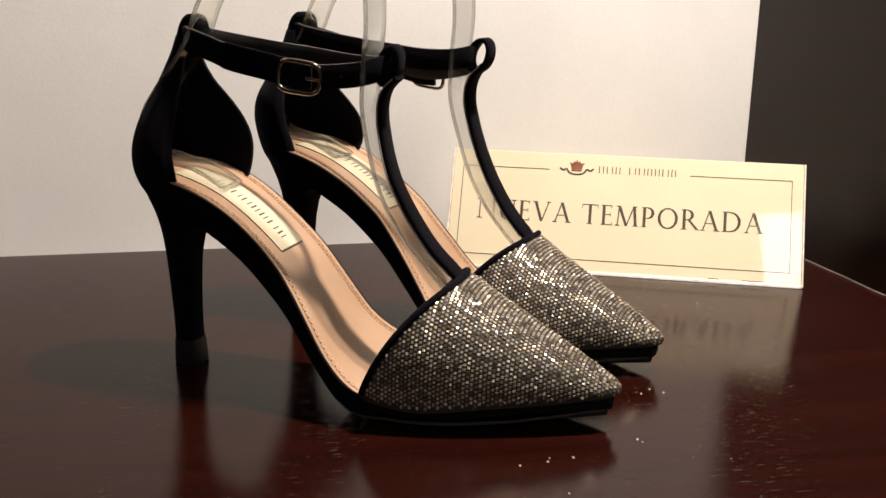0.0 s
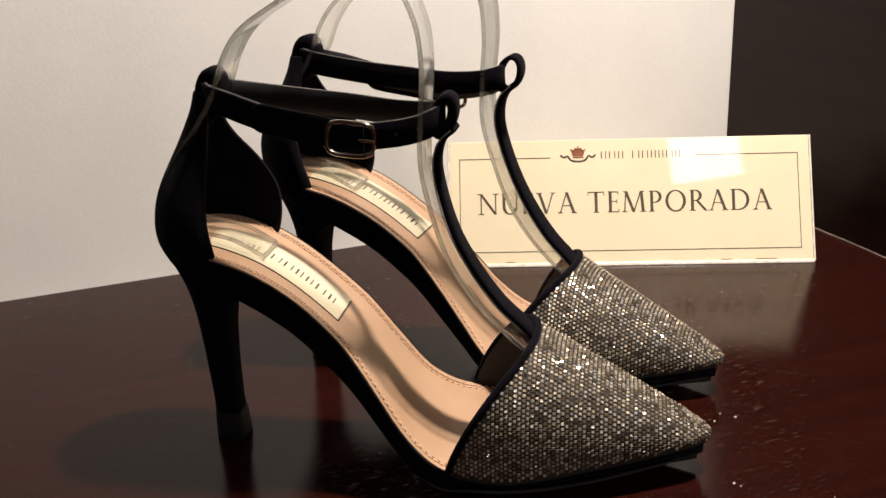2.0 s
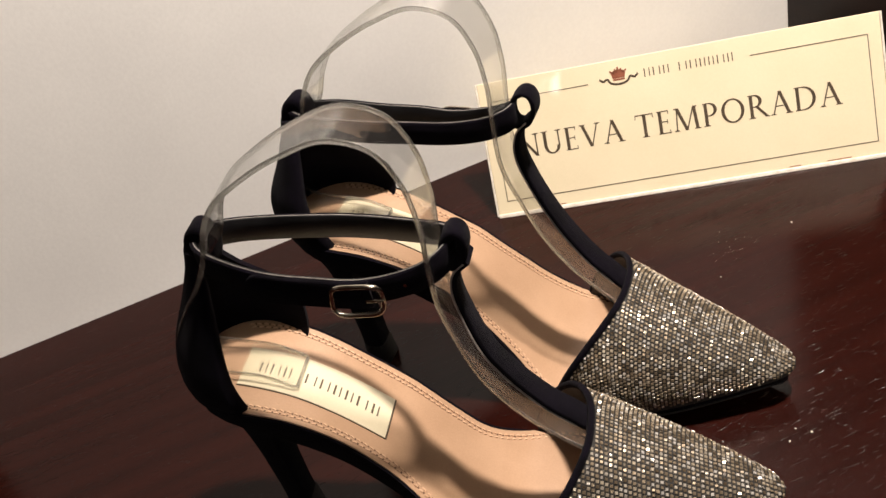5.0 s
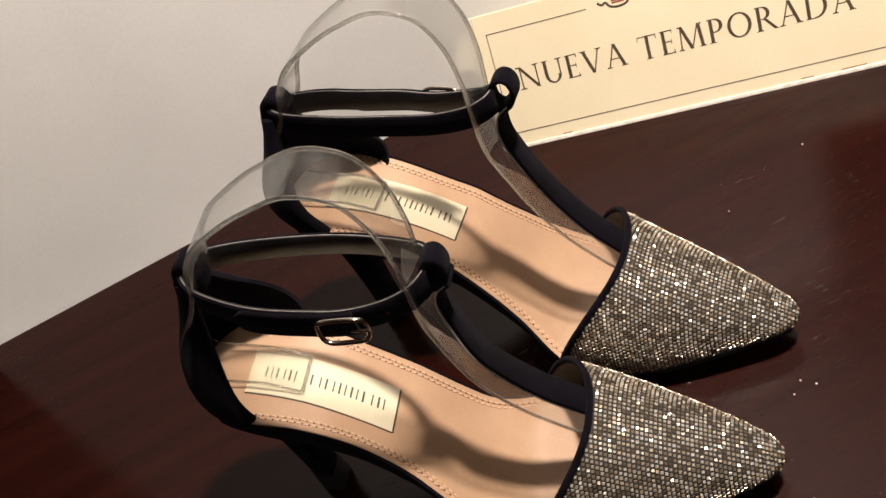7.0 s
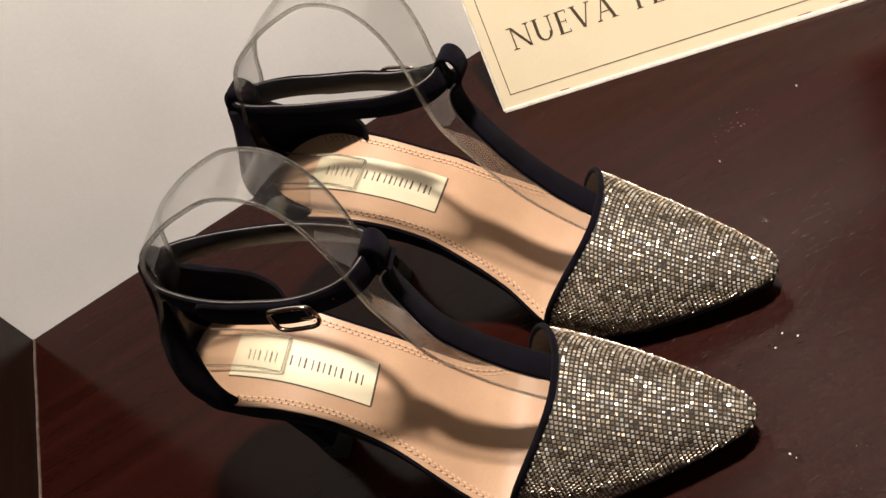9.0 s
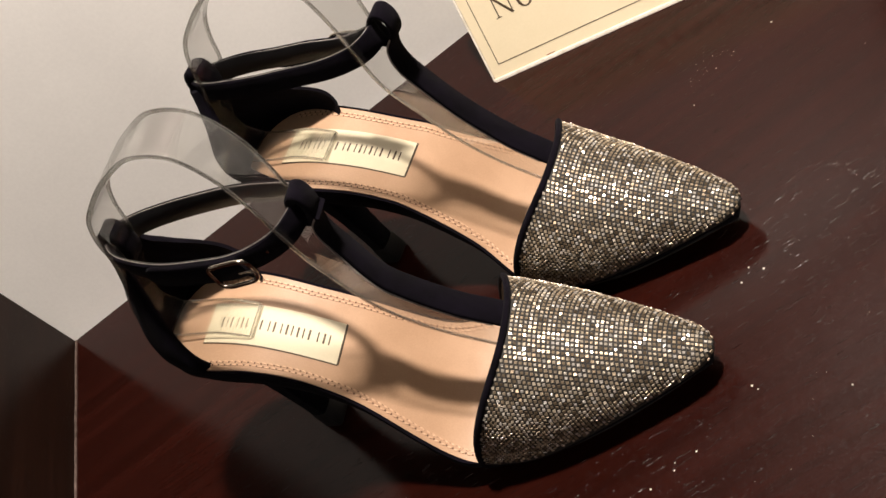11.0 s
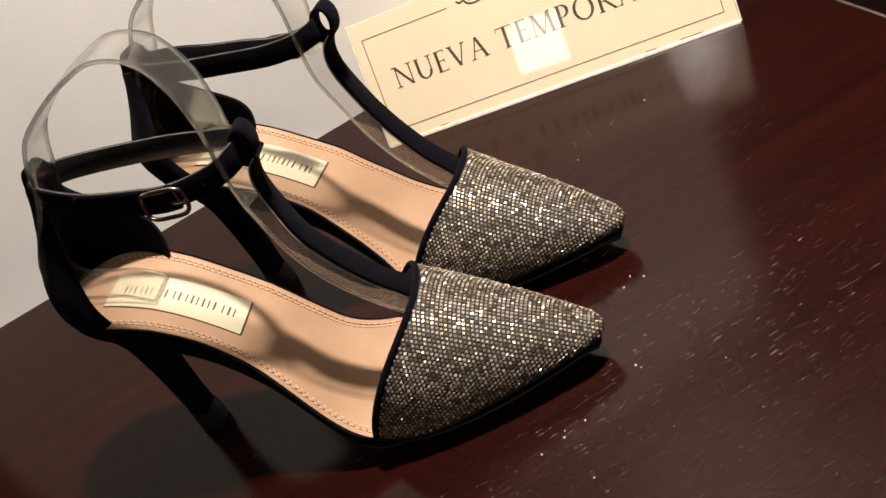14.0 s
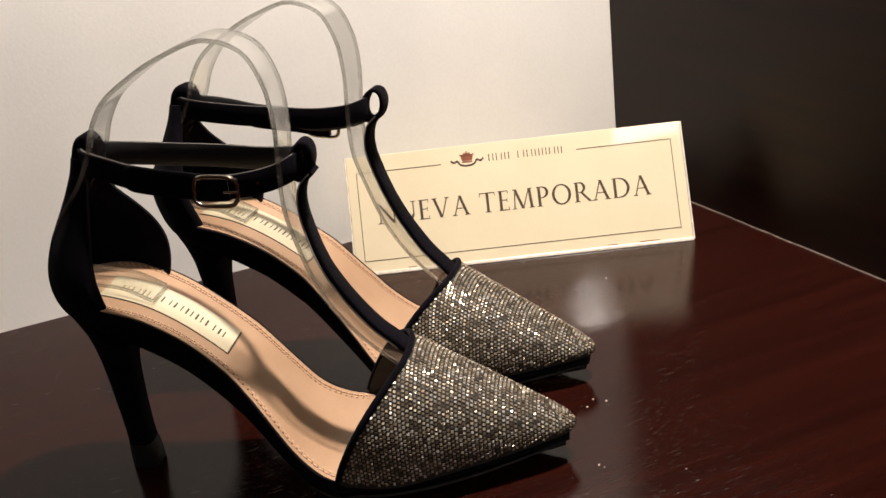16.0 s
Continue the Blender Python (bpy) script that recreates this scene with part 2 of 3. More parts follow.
def sweep(name, path, side, width, thick, closed=False, square=False):
    """A band along a path: side gives the direction of its width at each point (or one for all)."""
    path = np.array(path, float)
    n = len(path)
    side = np.array(side, float)
    if side.ndim == 1:
        side = np.tile(side, (n, 1))
    width = np.broadcast_to(width, n)
    thick = np.broadcast_to(thick, n)
    tang = (np.roll(path, -1, 0) - np.roll(path, 1, 0)) if closed else np.gradient(path, axis=0)
    rings = []
    for i in range(n):
        t = tang[i] / np.linalg.norm(tang[i])
        s = side[i] - t * (side[i] @ t)
        s = s / np.linalg.norm(s)
        o = np.cross(t, s)
        w, h = width[i] / 2, thick[i] / 2
        c = min(w, h) * 0.4
        prof = [(-w, -h + c), (-w + c, -h), (0, -h), (w - c, -h), (w, -h + c), (w, h - c), (w - c, h), (0, h), (-w + c, h), (-w, h - c)]
        if square:
            prof = [(-w, -h), (w, -h), (w, h), (-w, h)]
        rings.append([path[i] + s * a + o * b for a, b in prof])
    return loft(name, rings, closed)


def tube(name, path, radius, closed=False, k=10):
    path = np.array(path, float)
    n = len(path)
    radius = np.broadcast_to(radius, n)
    tang = (np.roll(path, -1, 0) - np.roll(path, 1, 0)) if closed else np.gradient(path, axis=0)
    rings, s = [], None
    for i in range(n):
        t = tang[i] / np.linalg.norm(tang[i])
        if s is None:
            s = np.cross(t, (0.3, 0.5, 0.81))
        s = s - t * (s @ t)
        s = s / np.linalg.norm(s)
        o = np.cross(t, s)
        rings.append([path[i] + radius[i] * (math.cos(a) * s + math.sin(a) * o) for a in np.linspace(0, 2 * math.pi, k, endpoint=False)])
    return loft(name, rings, closed)


MM = 0.001

# ---- the niche ----
X0, X1, YB, YF, TOP = -0.1185, 0.417, 0.580, -0.16, 0.78
shelf = tagged(part("shelf", box(X0, X1, YF, YB, -0.03, 0.0, 0.0), TABLE), "glossy dark mahogany shelf top with fine open grain", "shelf", kind="structure")
tagged(part("wall_back", box(X0 - 0.02, X1 + 0.02, YB + 0.0005, YB + 0.03, -0.03, 0.34), WALL), "plain white painted back wall of the niche", "wall", kind="structure")
# unseen panel, added dark so the shelf doesn't mirror a bright upper wall
tagged(part("wall_back_upper", box(X0 - 0.02, X1 + 0.02, YB + 0.0005, YB + 0.03, 0.3405, TOP), CEIL), "unseen dark panel added above the white wall to darken the shelf's reflection", "wall", kind="structure")
tagged(part("wall_left", box(X0 - 0.02, X0 - 0.0005, YF, YB, -0.03, TOP), PANEL), "dark glossy wooden side panel of the niche", "wall", kind="structure")
tagged(part("wall_right", box(X1 + 0.0005, X1 + 0.02, YF, YB, -0.03, TOP), PANEL), "dark glossy wooden side panel of the niche", "wall", kind="structure")
tagged(part("ceiling", box(X0 - 0.02, X1 + 0.02, YF, YB + 0.03, TOP + 0.0005, TOP + 0.02), CEIL), "plain dark niche ceiling", "ceiling", kind="structure")


def seam(x, sign):
    ys = np.linspace(YF, YB - 0.001, 120)
    path = [(x + sign * (0.0004 + 0.0003 * noise.noise((y * 60, x, 0))), y, 0.0003 + 0.0003 * noise.noise((y * 90, 3, x))) for y in ys]
    return tagged(part("trim", tube("seam", path, 0.0008, k=6), SEAM), "thin pale sealed joint between shelf and side panel", "trim", kind="structure")


seam(X0, 1)
seam(X1, -1)

# the shop behind the camera, never seen directly
tagged(part("floor", box(-2.5, 2.8, -3.2, 1.2, -0.95, -0.9), ROOM), "plain shop floor", "floor", kind="structure")
tagged(part("wall_south", box(-2.5, 2.8, -3.25, -3.2, -0.9, 2.1), ROOM), "plain shop wall", "wall", kind="structure")
tagged(part("wall_west", box(-2.55, -2.5, -3.25, 1.2, -0.9, 2.1), ROOM), "plain shop wall", "wall", kind="structure")
tagged(part("wall_east", box(2.8, 2.85, -3.25, 1.2, -0.9, 2.1), ROOM), "plain shop wall", "wall", kind="structure")
tagged(part("wall_north", box(-2.55, 2.85, 1.2, 1.25, -0.9, 2.1), ROOM), "plain shop wall", "wall", kind="structure")
tagged(part("ceiling_shop", box(-2.55, 2.85, -3.25, 1.25, 2.1, 2.15), ROOM), "plain shop ceiling", "ceiling", kind="structure")

# the downlight in the niche ceiling
lamp = empty("downlight", pose(LAMP[0], LAMP[1], 0), "small round recessed downlight in the niche ceiling", "lamp")
ring = [(0.031 * math.cos(a), 0.031 * math.sin(a), TOP - 0.003) for a in np.linspace(0, 2 * math.pi, 32, endpoint=False)]
part("rim", tube("rim", ring, 0.0035, True), STEEL, lamp, "metal rim")

# ---- shoes ----
U_W = [-22.3, -21, -18, -12, -4, 5, 20, 40, 55, 70, 85, 97, 110, 122, 136, 150, 163.5, 172, 177.5, 180.5, 182.0]
W_W = [0.3, 7, 13.5, 19.5, 22.5, 23.3, 22.2, 21.2, 23, 28, 33, 34.6, 33.8, 31.2, 26.8, 21.2, 15.0, 10.6, 7.4, 4.4, 0.6]
U_Z = [-24, -10, 4, 16, 28, 40, 52, 64, 74, 86, 100, 140, 186]
Z_Z = [86.6, 85.6, 82.8, 78.4, 71.4, 61.8, 49.8, 34.5, 21.5, 11.4, 7.8, 8.8, 11.6]


form = {"inner": 1}


def half_width(u, side=0):
    """Half width of the last; the inner side has a narrower waist than the outer one."""
    w = max(float(np.interp(u, U_W, W_W)) if u < -5 or u > 175 else ease(u, U_W, W_W), 0.2)
    if side:
        w += -5.5 * math.exp(-(((u - 74) / 17) ** 2)) if side * form["inner"] > 0 else 1.2 * math.exp(-(((u - 78) / 20) ** 2))
    return w


def bed(u):
    return ease(u, U_Z, Z_Z)


def vamp_top(u):
    return ease(u, [85, 100, 119, 131, 145, 160, 171, 178, 183], [67, 60, 49.3, 42.2, 34.2, 25.8, 19.6, 15.4, 12.4])


def vamp_at(u, a):
    """A point of the toe cap: u along the shoe, a from the near edge (0) over the top (pi / 2) to the far edge."""
    w, z0, z1 = half_width(u) + 0.9, bed(u) - 0.8, vamp_top(u)
    c, s = math.cos(a), math.sin(a)
    w -= 1.3 * (1 - max(s, 0.0)) ** 4 * min(max((u - 88) / 14, 0.0), 1.0) * min(w / 20, 1.0)
    return np.array((u, -w * math.copysign(abs(c) ** 0.86, c), z0 + (z1 - z0) * max(s, 0.0) ** 0.84))


def collar(a):
    return 90.5 + 28.5 * max(math.sin(a), 0.0) ** 1.05


def side_rows(points, n):
    return spline(np.array(points) * MM, n)


def make_insole(shoe):
    us = np.r_[-22.3, -21.8, -21, -19.5, np.linspace(-17, 150, 70)]
    top, low = [], []
    for u in us:
        tuck = 4.5 * min(max((u - 90) / 8, 0.0), 1.0)
        row = [(u, max(half_width(u, f) - tuck, 1.0) * f, bed(u) + 0.9 * abs(f) ** 3) for f in np.linspace(-1, 1, 17)]
        top.append(row)
    verts, faces = [], []
    k = 17
    for lift in (0.0, -1.6):
        for row in top:
            verts += [(x * MM, y * MM, (z + lift) * MM) for x, y, z in row]
    n = len(us)
    for i in range(n - 1):
        for j in range(k - 1):
            a = i * k + j
            faces.append((a, a + 1, a + k + 1, a + k))
            faces.append((n * k + a, n * k + a + k, n * k + a + k + 1, n * k + a + 1))
        for j in (0, k - 1):
            a = i * k + j
            faces.append((a, a + k, n * k + a + k, n * k + a))
    for j in range(k - 1):
        for i in (0, n - 1):
            a = i * k + j
            faces.append((a, n * k + a, n * k + a + 1, a + 1))
    insole = part("insole", mesh_from("insole", verts, faces), LEATHER, shoe, "nude pink leather insole with double stitching")
    # two rows of stitches along each edge
    verts, faces, holes, pits = [], [], [], []
    for sign in (-1, 1):
        for inset, shift in ((2.3, 0.0), (4.3, 0.5)):
            line = []
            for u in np.linspace(-6, 112, 300):
                w = half_width(u, sign) - inset
                f = w / half_width(u, sign)
                line.append((u, sign * w, bed(u) + 0.9 * abs(f) ** 3))
            line = np.array(line)
            length = np.r_[0, np.cumsum(np.linalg.norm(np.diff(line, axis=0), axis=1))]
            at = shift * 2.7
            while at < length[-1] - 2.0:
                p = np.array([np.interp(at, length, line[:, c]) for c in range(3)])
                q = np.array([np.interp(at + 1.75, length, line[:, c]) for c in range(3)])
                d = (q - p) / np.linalg.norm(q - p)
                s = np.cross(d, (0, 0, 1))
                s /= np.linalg.norm(s)
                q = q + s * 0.35 * (1 if inset < 3 else -1) * sign
                up = np.cross(s, d)
                b = len(verts)
                for end, r in ((p, 0.26), ((p + q) / 2 + up * 0.2, 0.46), (q, 0.26)):
                    for a in range(4):
                        g = math.pi / 4 + a * math.pi / 2
                        verts.append((end + r * (math.cos(g) * s + math.sin(g) * up)) * MM)
                for i in (0, 4):
                    for j in range(4):
                        faces.append((b + i + j, b + i + (j + 1) % 4, b + i + 4 + (j + 1) % 4, b + i + 4 + j))
                faces += [(b, b + 1, b + 2, b + 3), (b + 8, b + 9, b + 10, b + 11)]
                h = q + d * 0.45
                b = len(holes)
                for e in range(6):
                    holes.append((h + 0.42 * (math.cos(e * math.pi / 3) * d + math.sin(e * math.pi / 3) * s) + up * 0.06) * MM)
                for e in range(6):
                    holes.append((h + 0.40 * (math.cos(e * math.pi / 3) * d + math.sin(e * math.pi / 3) * s) - up * 0.2) * MM)
                pits.append(tuple(range(b, b + 6)))
                for e in range(6):
                    pits.append((b + e, b + (e + 1) % 6, b + 6 + (e + 1) % 6, b + 6 + e))
                at += 2.7
    part("stitching", mesh_from("stitching", verts, faces), THREAD, insole, "tan thread in two rows", "stuff")
    part("needle_mark", mesh_from("needle_mark", holes, pits, False), PUNCH, insole, "dark needle holes between the stitches", "stuff")
    return insole


def on_bed(u, v, lift):
    f = abs(v) / max(half_width(u), 1)
    return ((u) * MM, v * MM, (bed(u) + 0.9 * f**3 + lift) * MM)


def make_label(insole, dv):
    """The ivory label glued on the insole, with its lettering as plain bars."""
    def patch(name, u0, u1, v0, v1, low, high, mat, parent, nu=24, label=""):
        rings = []
        for u in np.linspace(u0, u1, nu):
            rings.append([on_bed(u, v0 + dv, low), on_bed(u, v1 + dv, low), on_bed(u, v1 + dv, high), on_bed(u, v0 + dv, high)])
        me = loft(name, rings)
        for f in me.polygons:
            f.use_smooth = False
        return part(name, me, mat, parent, label)

    lab = patch("label", -1.5, 47.5, -10.5, 8.0, -0.1, 0.35, IVORY, insole, label="ivory fabric label with dark print")
    patch("border", -1.5, 47.5, -10.9, -10.4, -0.1, 0.42, INK, lab)
    patch("border", 47.4, 47.8, -10.5, 8.0, -0.1, 0.42, INK, lab, 3)
    u = 4.2
    for i, wide in enumerate((2.1, 2.6, 2.0, 0, 2.9, 2.5, 1.9, 1.9, 2.7, 1.8)):
        if not wide:
            u += 3.6
            continue
        patch("print_bar", u, u + 0.6, -3.3, 1.3, 0.3, 0.5, INK, lab, 3)
        patch("print_bar", u + wide * 1.2 - 0.4, u + wide * 1.2, -3.3, 1.3, 0.3, 0.5, INK, lab, 3)
        u += wide * 1.2 + 1.45


def make_sole(shoe):
    def rings_for(us, top_of, low_of, grow, under):
        rings = []
        for u in us:
            extra = grow * 0.2 if u < -9 else grow if u < 84 else grow - min((u - 84) / 14, 1.0) * (1.5 + 1.2 * min(half_width(u) / 20, 1.0))
            wn, wf = half_width(u, -1) + extra, half_width(u, 1) + extra
            zt, zl = top_of(u), low_of(u)
            h = zt - zl
            ring = []
            for w, sign in ((wn, -1), (wf, 1)):
                wl = max(w - under - 6.0 * min(max((u - 80) / 18, 0.0), 1.0), w * 0.5)
                side = [(w, zt), (w + 0.25, zt - 0.3 * h), ((w + wl) / 2 + 0.3, zl + 0.25 * h), (wl, zl), (wl / 2, zl - 0.1)]
                ring += [(sign * a, b) for a, b in (side if sign < 0 else side[::-1])]
                if sign < 0:
                    ring.append((0, zl - 0.15))
            ring += [(wf / 2, zt - 2.6), (0, zt - 3.0), (-wn / 2, zt - 2.6)]
            rings.append([(u * MM, v * MM, z * MM) for v, z in ring])
        return rings

    thick = lambda u: ease(u, [-26, -10, 4, 16, 28, 40, 52, 64, 74, 86, 100, 140, 186], [5, 8, 12, 14.8, 16, 16.6, 16.2, 14.8, 12.2, 8.6, 5.9, 6.4, 5.6])
    us = np.r_[-18.5, np.linspace(-17, 177, 90), 178, 178.8, 179.3]
    part("sole_wrap", loft("sole_wrap", rings_for(us, lambda u: bed(u) + 0.6 if u < 90 else bed(u) - 0.6, lambda u: bed(u) - thick(u), 1.4, 3.5)), SUEDE, shoe, "black suede wrapped sole edge")
    us = np.r_[np.linspace(70, 175, 58), 176, 177, 177.6]
    part("outsole", loft("outsole", rings_for(us, lambda u: bed(u) - thick(u) + 0.4, lambda u: bed(u) - thick(u) - ease(u, [70, 82, 100, 140, 186], [-0.3, 0.6, 1.9, 1.9, 1.6]), -2.4, 3.0)), SOLE, shoe, "thin black outsole")


def make_heel(shoe):
    zs = [8.5, 14, 22, 32, 42, 52, 58, 62, 66, 70, 74, 78, 82]
    back = lambda z: ease(z, [0, 9, 29, 42, 52, 60, 66.5, 72, 78, 84, 90], [-10.6, -10.2, -11.2, -12.2, -13.2, -14.4, -15.8, -17.6, -19.8, -21.6, -22.4])
    front = lambda z: ease(z, [0, 9, 20, 34, 48, 56, 60, 63, 66, 72, 78, 82], [2.0, 0.8, 0.4, 0.5, 1.2, 3.0, 6.4, 12.0, 14, 12, 6, 0])
    wide = lambda z: ease(z, [0, 10, 22, 40, 52, 60, 66, 74, 82], [5.6, 5.6, 5.9, 7.0, 9.0, 12.0, 15.0, 19.0, 21.0])
    rings = []
    for z in np.linspace(8.5, 82, 40):
        b, f, w = back(z), front(z), wide(z)
        r = min(w, (f - b) * (0.55 if z < 50 else 0.55 + min((z - 50) / 20, 1.0) * 0.3))
        ring = []
        for a in np.linspace(0, math.pi, 13):
            ring.append((b + r - r * math.sin(a), -w * math.cos(a)))
        ring += [(f - 1.2, w), (f, w * 0.72), (f + 0.2, 0), (f, -w * 0.72), (f - 1.2, -w)]
        rings.append([(u * MM, v * MM, z * MM) for u, v in ring])
    heel = part("heel", loft("heel", rings), SUEDE, shoe, "tall slim black suede heel")
    rings = []
    for z, g in ((0.0, 0.0), (0.6, 0.3), (7.6, 0.35), (8.6, 0.1)):
        b, f, w = back(z) - g, front(z) + g, wide(z) + g
        ring = [(b + w - w * math.sin(a), -w * math.cos(a)) for a in np.linspace(0, math.pi, 11)]
        ring += [(f - 1, w), (f, w * 0.75), (f, -w * 0.75), (f - 1, -w)]
        rings.append([(u * MM, v * MM, z * MM) for u, v in ring])
    part("heel_tip", loft("heel_tip", rings), SOLE, heel, "black rubber heel tip")


def make_counter(shoe):
    back = lambda z: ease(z, [72, 78, 85, 92, 100, 107, 113, 120, 127, 133, 139], [-16.6, -20.2, -22.8, -23.3, -22.0, -19.4, -16.2, -12.2, -8.6, -5.8, -4.2])
    wide = lambda z: ease(z, [72, 80, 90, 100, 110, 120, 130, 139], [18.8, 23.2, 25.2, 23.8, 20, 15, 10, 7])
    near = lambda z: ease(z, [72, 80, 87, 95, 103, 113, 121, 130, 139], [6, 6, 5.5, 4.2, 3.6, 3.4, 3.2, 3.0, 3.2])
    far = lambda z: ease(z, [72, 80, 88, 96, 104, 113, 121, 130, 139], [14, 16.2, 17.2, 16.8, 14, 9, 4, 1.5, 3.2])

    def section(z, inset):
        b, w = back(z) + inset, wide(z) - inset
        fn, ff = near(z), far(z)
        r = min(w * 1.05, (min(fn, ff) - b) * 0.9)
        mid = b + r
        pts = [(fn + (mid - fn) * k, -w * (1 - 0.10 * (1 - k) ** 2)) for k in np.linspace(0, 1, 6)[:-1]]
        pts += [(mid - r * math.sin(a), -w * math.cos(a)) for a in np.linspace(0, math.pi, 19)]
        pts += [(mid + (ff - mid) * k, w * (1 - 0.10 * k**2)) for k in np.linspace(0, 1, 6)[1:]]
        return pts

    rings = []
    for z in np.linspace(72, 139, 34):
        outer = section(z, 0.0)
        inner = section(z, 1.9)[::-1]
        rings.append([(u * MM, v * MM, z * MM) for u, v in outer + inner])
    part("heel_counter", loft("heel_counter", rings), SUEDE, shoe, "high black suede heel counter")


def loop_band(name, shoe, cu, cz, ru, rz, width, lean, v=0.0, thick=2.0):
    path = []
    for a in np.linspace(0, 2 * math.pi, 28, endpoint=False):
        x, z = ru * math.cos(a), rz * math.sin(a)
        path.append(((cu + x * math.cos(lean) - z * math.sin(lean)) * MM, v * MM, (cz + x * math.sin(lean) + z * math.cos(lean)) * MM))
    return part(name, sweep(name, path, (0, 1, 0), width * MM, thick * MM, True), SUEDE, shoe, "rounded suede loop round the ankle strap")


NEAR_U, NEAR_Z = [-1, 10, 28, 45, 58, 70, 80, 88], [138.5, 137, 132.2, 129, 126.4, 126.6, 128, 130.8]
FAR_U, FAR_Z = [-1, 10, 27, 48, 70, 80, 88], [138.5, 136.2, 133.4, 130.8, 128.6, 129, 130.8]


def strap_point(a, buckle, grow=0.0):
    """a runs 0..2 pi from the heel loop, first along the buckle side."""
    wide, slim = (18.0, 13.5) if buckle < 0 else (11.5, 10.5)
    u = 43.5 - (43.0 + grow) * math.cos(a)
    s = math.sin(a)
    v = ((wide if s >= 0 else slim) + grow) * math.copysign(abs(s) ** (0.85 if s >= 0 else 0.7), s) * buckle
    z = ease(u, NEAR_U, NEAR_Z) if s >= 0 else ease(u, FAR_U, FAR_Z)
    if buckle > 0 and s >= 0:
        z -= 4.0 * s
    return np.array((u, v, z))


def make_straps(shoe, buckle, shift):
    turn = np.linspace(0, 2 * math.pi, 72, endpoint=False)
    path = [strap_point(a, buckle) * MM for a in turn]
    strap = part("ankle_strap", sweep("ankle_strap", path, (0, 0, 1), 9.0 * MM, 1.4 * MM, True), SUEDE, shoe, "narrow black suede ankle strap")
    path = [strap_point(a, buckle, -1.1) * MM for a in turn]
    part("strap_lining", sweep("strap_lining", path, (0, 0, 1), 9.2 * MM, 0.6 * MM, True), PATENT, strap, "smooth black lining")
    path = [(strap_point(a, buckle, -0.7) + (0, 0, 4.55)) * MM for a in turn]
    part("strap_edge", tube("strap_edge", path, 0.17 * MM, True, 6), EDGE, strap, "grey cut edge")
    # overlapping strap end that runs to the buckle
    arc = np.linspace(math.acos((43.5 - 23) / 44.5), math.acos((43.5 - 62) / 44.5), 26)
    drop = 3.0 if buckle > 0 else 0.0
    path = [(strap_point(a, buckle, 1.9) + (0, 0, 0.6 - drop)) * MM for a in arc]
    w = np.r_[4.0, 8.2, 9.6, np.full(len(arc) - 3, 10.2)] * MM
    part("strap_end", sweep("strap_end", path, (0, 0, 1), w, 1.7 * MM), SUEDE, strap, "overlapping suede strap end")
    # buckle
    mid = strap_point(math.acos((43.5 - 57.0) / 43.0), buckle, 3.3) - (0, 0, drop)
    fore = strap_point(math.acos((43.5 - 63) / 43.0), buckle, 3.3)
    aft = strap_point(math.acos((43.5 - 48) / 43.0), buckle, 3.3)
    x = (fore - aft) / np.linalg.norm(fore - aft)
    y = np.array((0, 0, 1.0))
    y = y - x * (x @ y)
    y /= np.linalg.norm(y)
    o = np.cross(x, y)
    o *= np.sign(o[1] * buckle)
    path = []
    for a in np.linspace(0, 2 * math.pi, 44, endpoint=False):
        c, s = math.cos(a), math.sin(a)
        path.append((mid + x * 8.0 * math.copysign(abs(c) ** 0.5, c) + y * 5.7 * math.copysign(abs(s) ** 0.5, s) + o * 0.9 * (1 - c * c)) * MM)
    b = part("buckle", tube("buckle", path, 0.85 * MM, True), STEEL, strap, "polished metal frame buckle")
    part("prong", tube("prong", [(mid + x * k + o * 1.0) * MM for k in (2.8, 5.6, 8.6)], 0.55 * MM), STEEL, b)
    for k in (72, 79):
        h = strap_point(math.acos((43.5 - k) / 43.0), buckle, 0.95)
        part("eyelet", tube("eyelet", [(h + o * e) * MM for e in (-0.3, 0.15)], 0.6 * MM, k=12), STEEL, strap)
    # instep strap down to the toe cap
    path = side_rows([(91.0, 0, 126.5), (86.6, 0, 122.5), (84.4, 0, 117), (84.0, 0, 111), (86.0, 0, 101), (90.8, 0, 87.5), (99.0, 0, 70.5), (108.0, 0, 57.0), (114.5, 0, 50.0), (119.5, 0, 44.5)], 44)
    path[:, 1] = np.linspace(shift[0], shift[1], 44) * MM
    w = np.linspace(8.6, 10.5, 44) * MM
    t_strap = part("instep_strap", sweep("instep_strap", path, (0, 1, 0), w, 2.0 * MM), SUEDE, shoe, "black suede instep strap")
    inner = path + np.array((-1.2, 0, -0.4)) * MM
    part("strap_lining", sweep("strap_lining", inner[:-3], (0, 1, 0), w[:-3] + 0.3 * MM, 0.6 * MM), EDGE, t_strap, "grey lining edge")
    if buckle < 0:
        loop_band("strap_loop", shoe, 87.0, 130.6, 3.0, 6.6, 8.4, -0.3, shift[0], 3.4)
    else:
        loop_band("strap_loop", shoe, 88.6, 130.6, 4.4, 7.2, 8.0, -0.35, shift[0], 1.8)
    loop_band("heel_loop", shoe, 2.4, 138.2, 3.1, 7.4, 8.6, -0.2, thick=4.4)


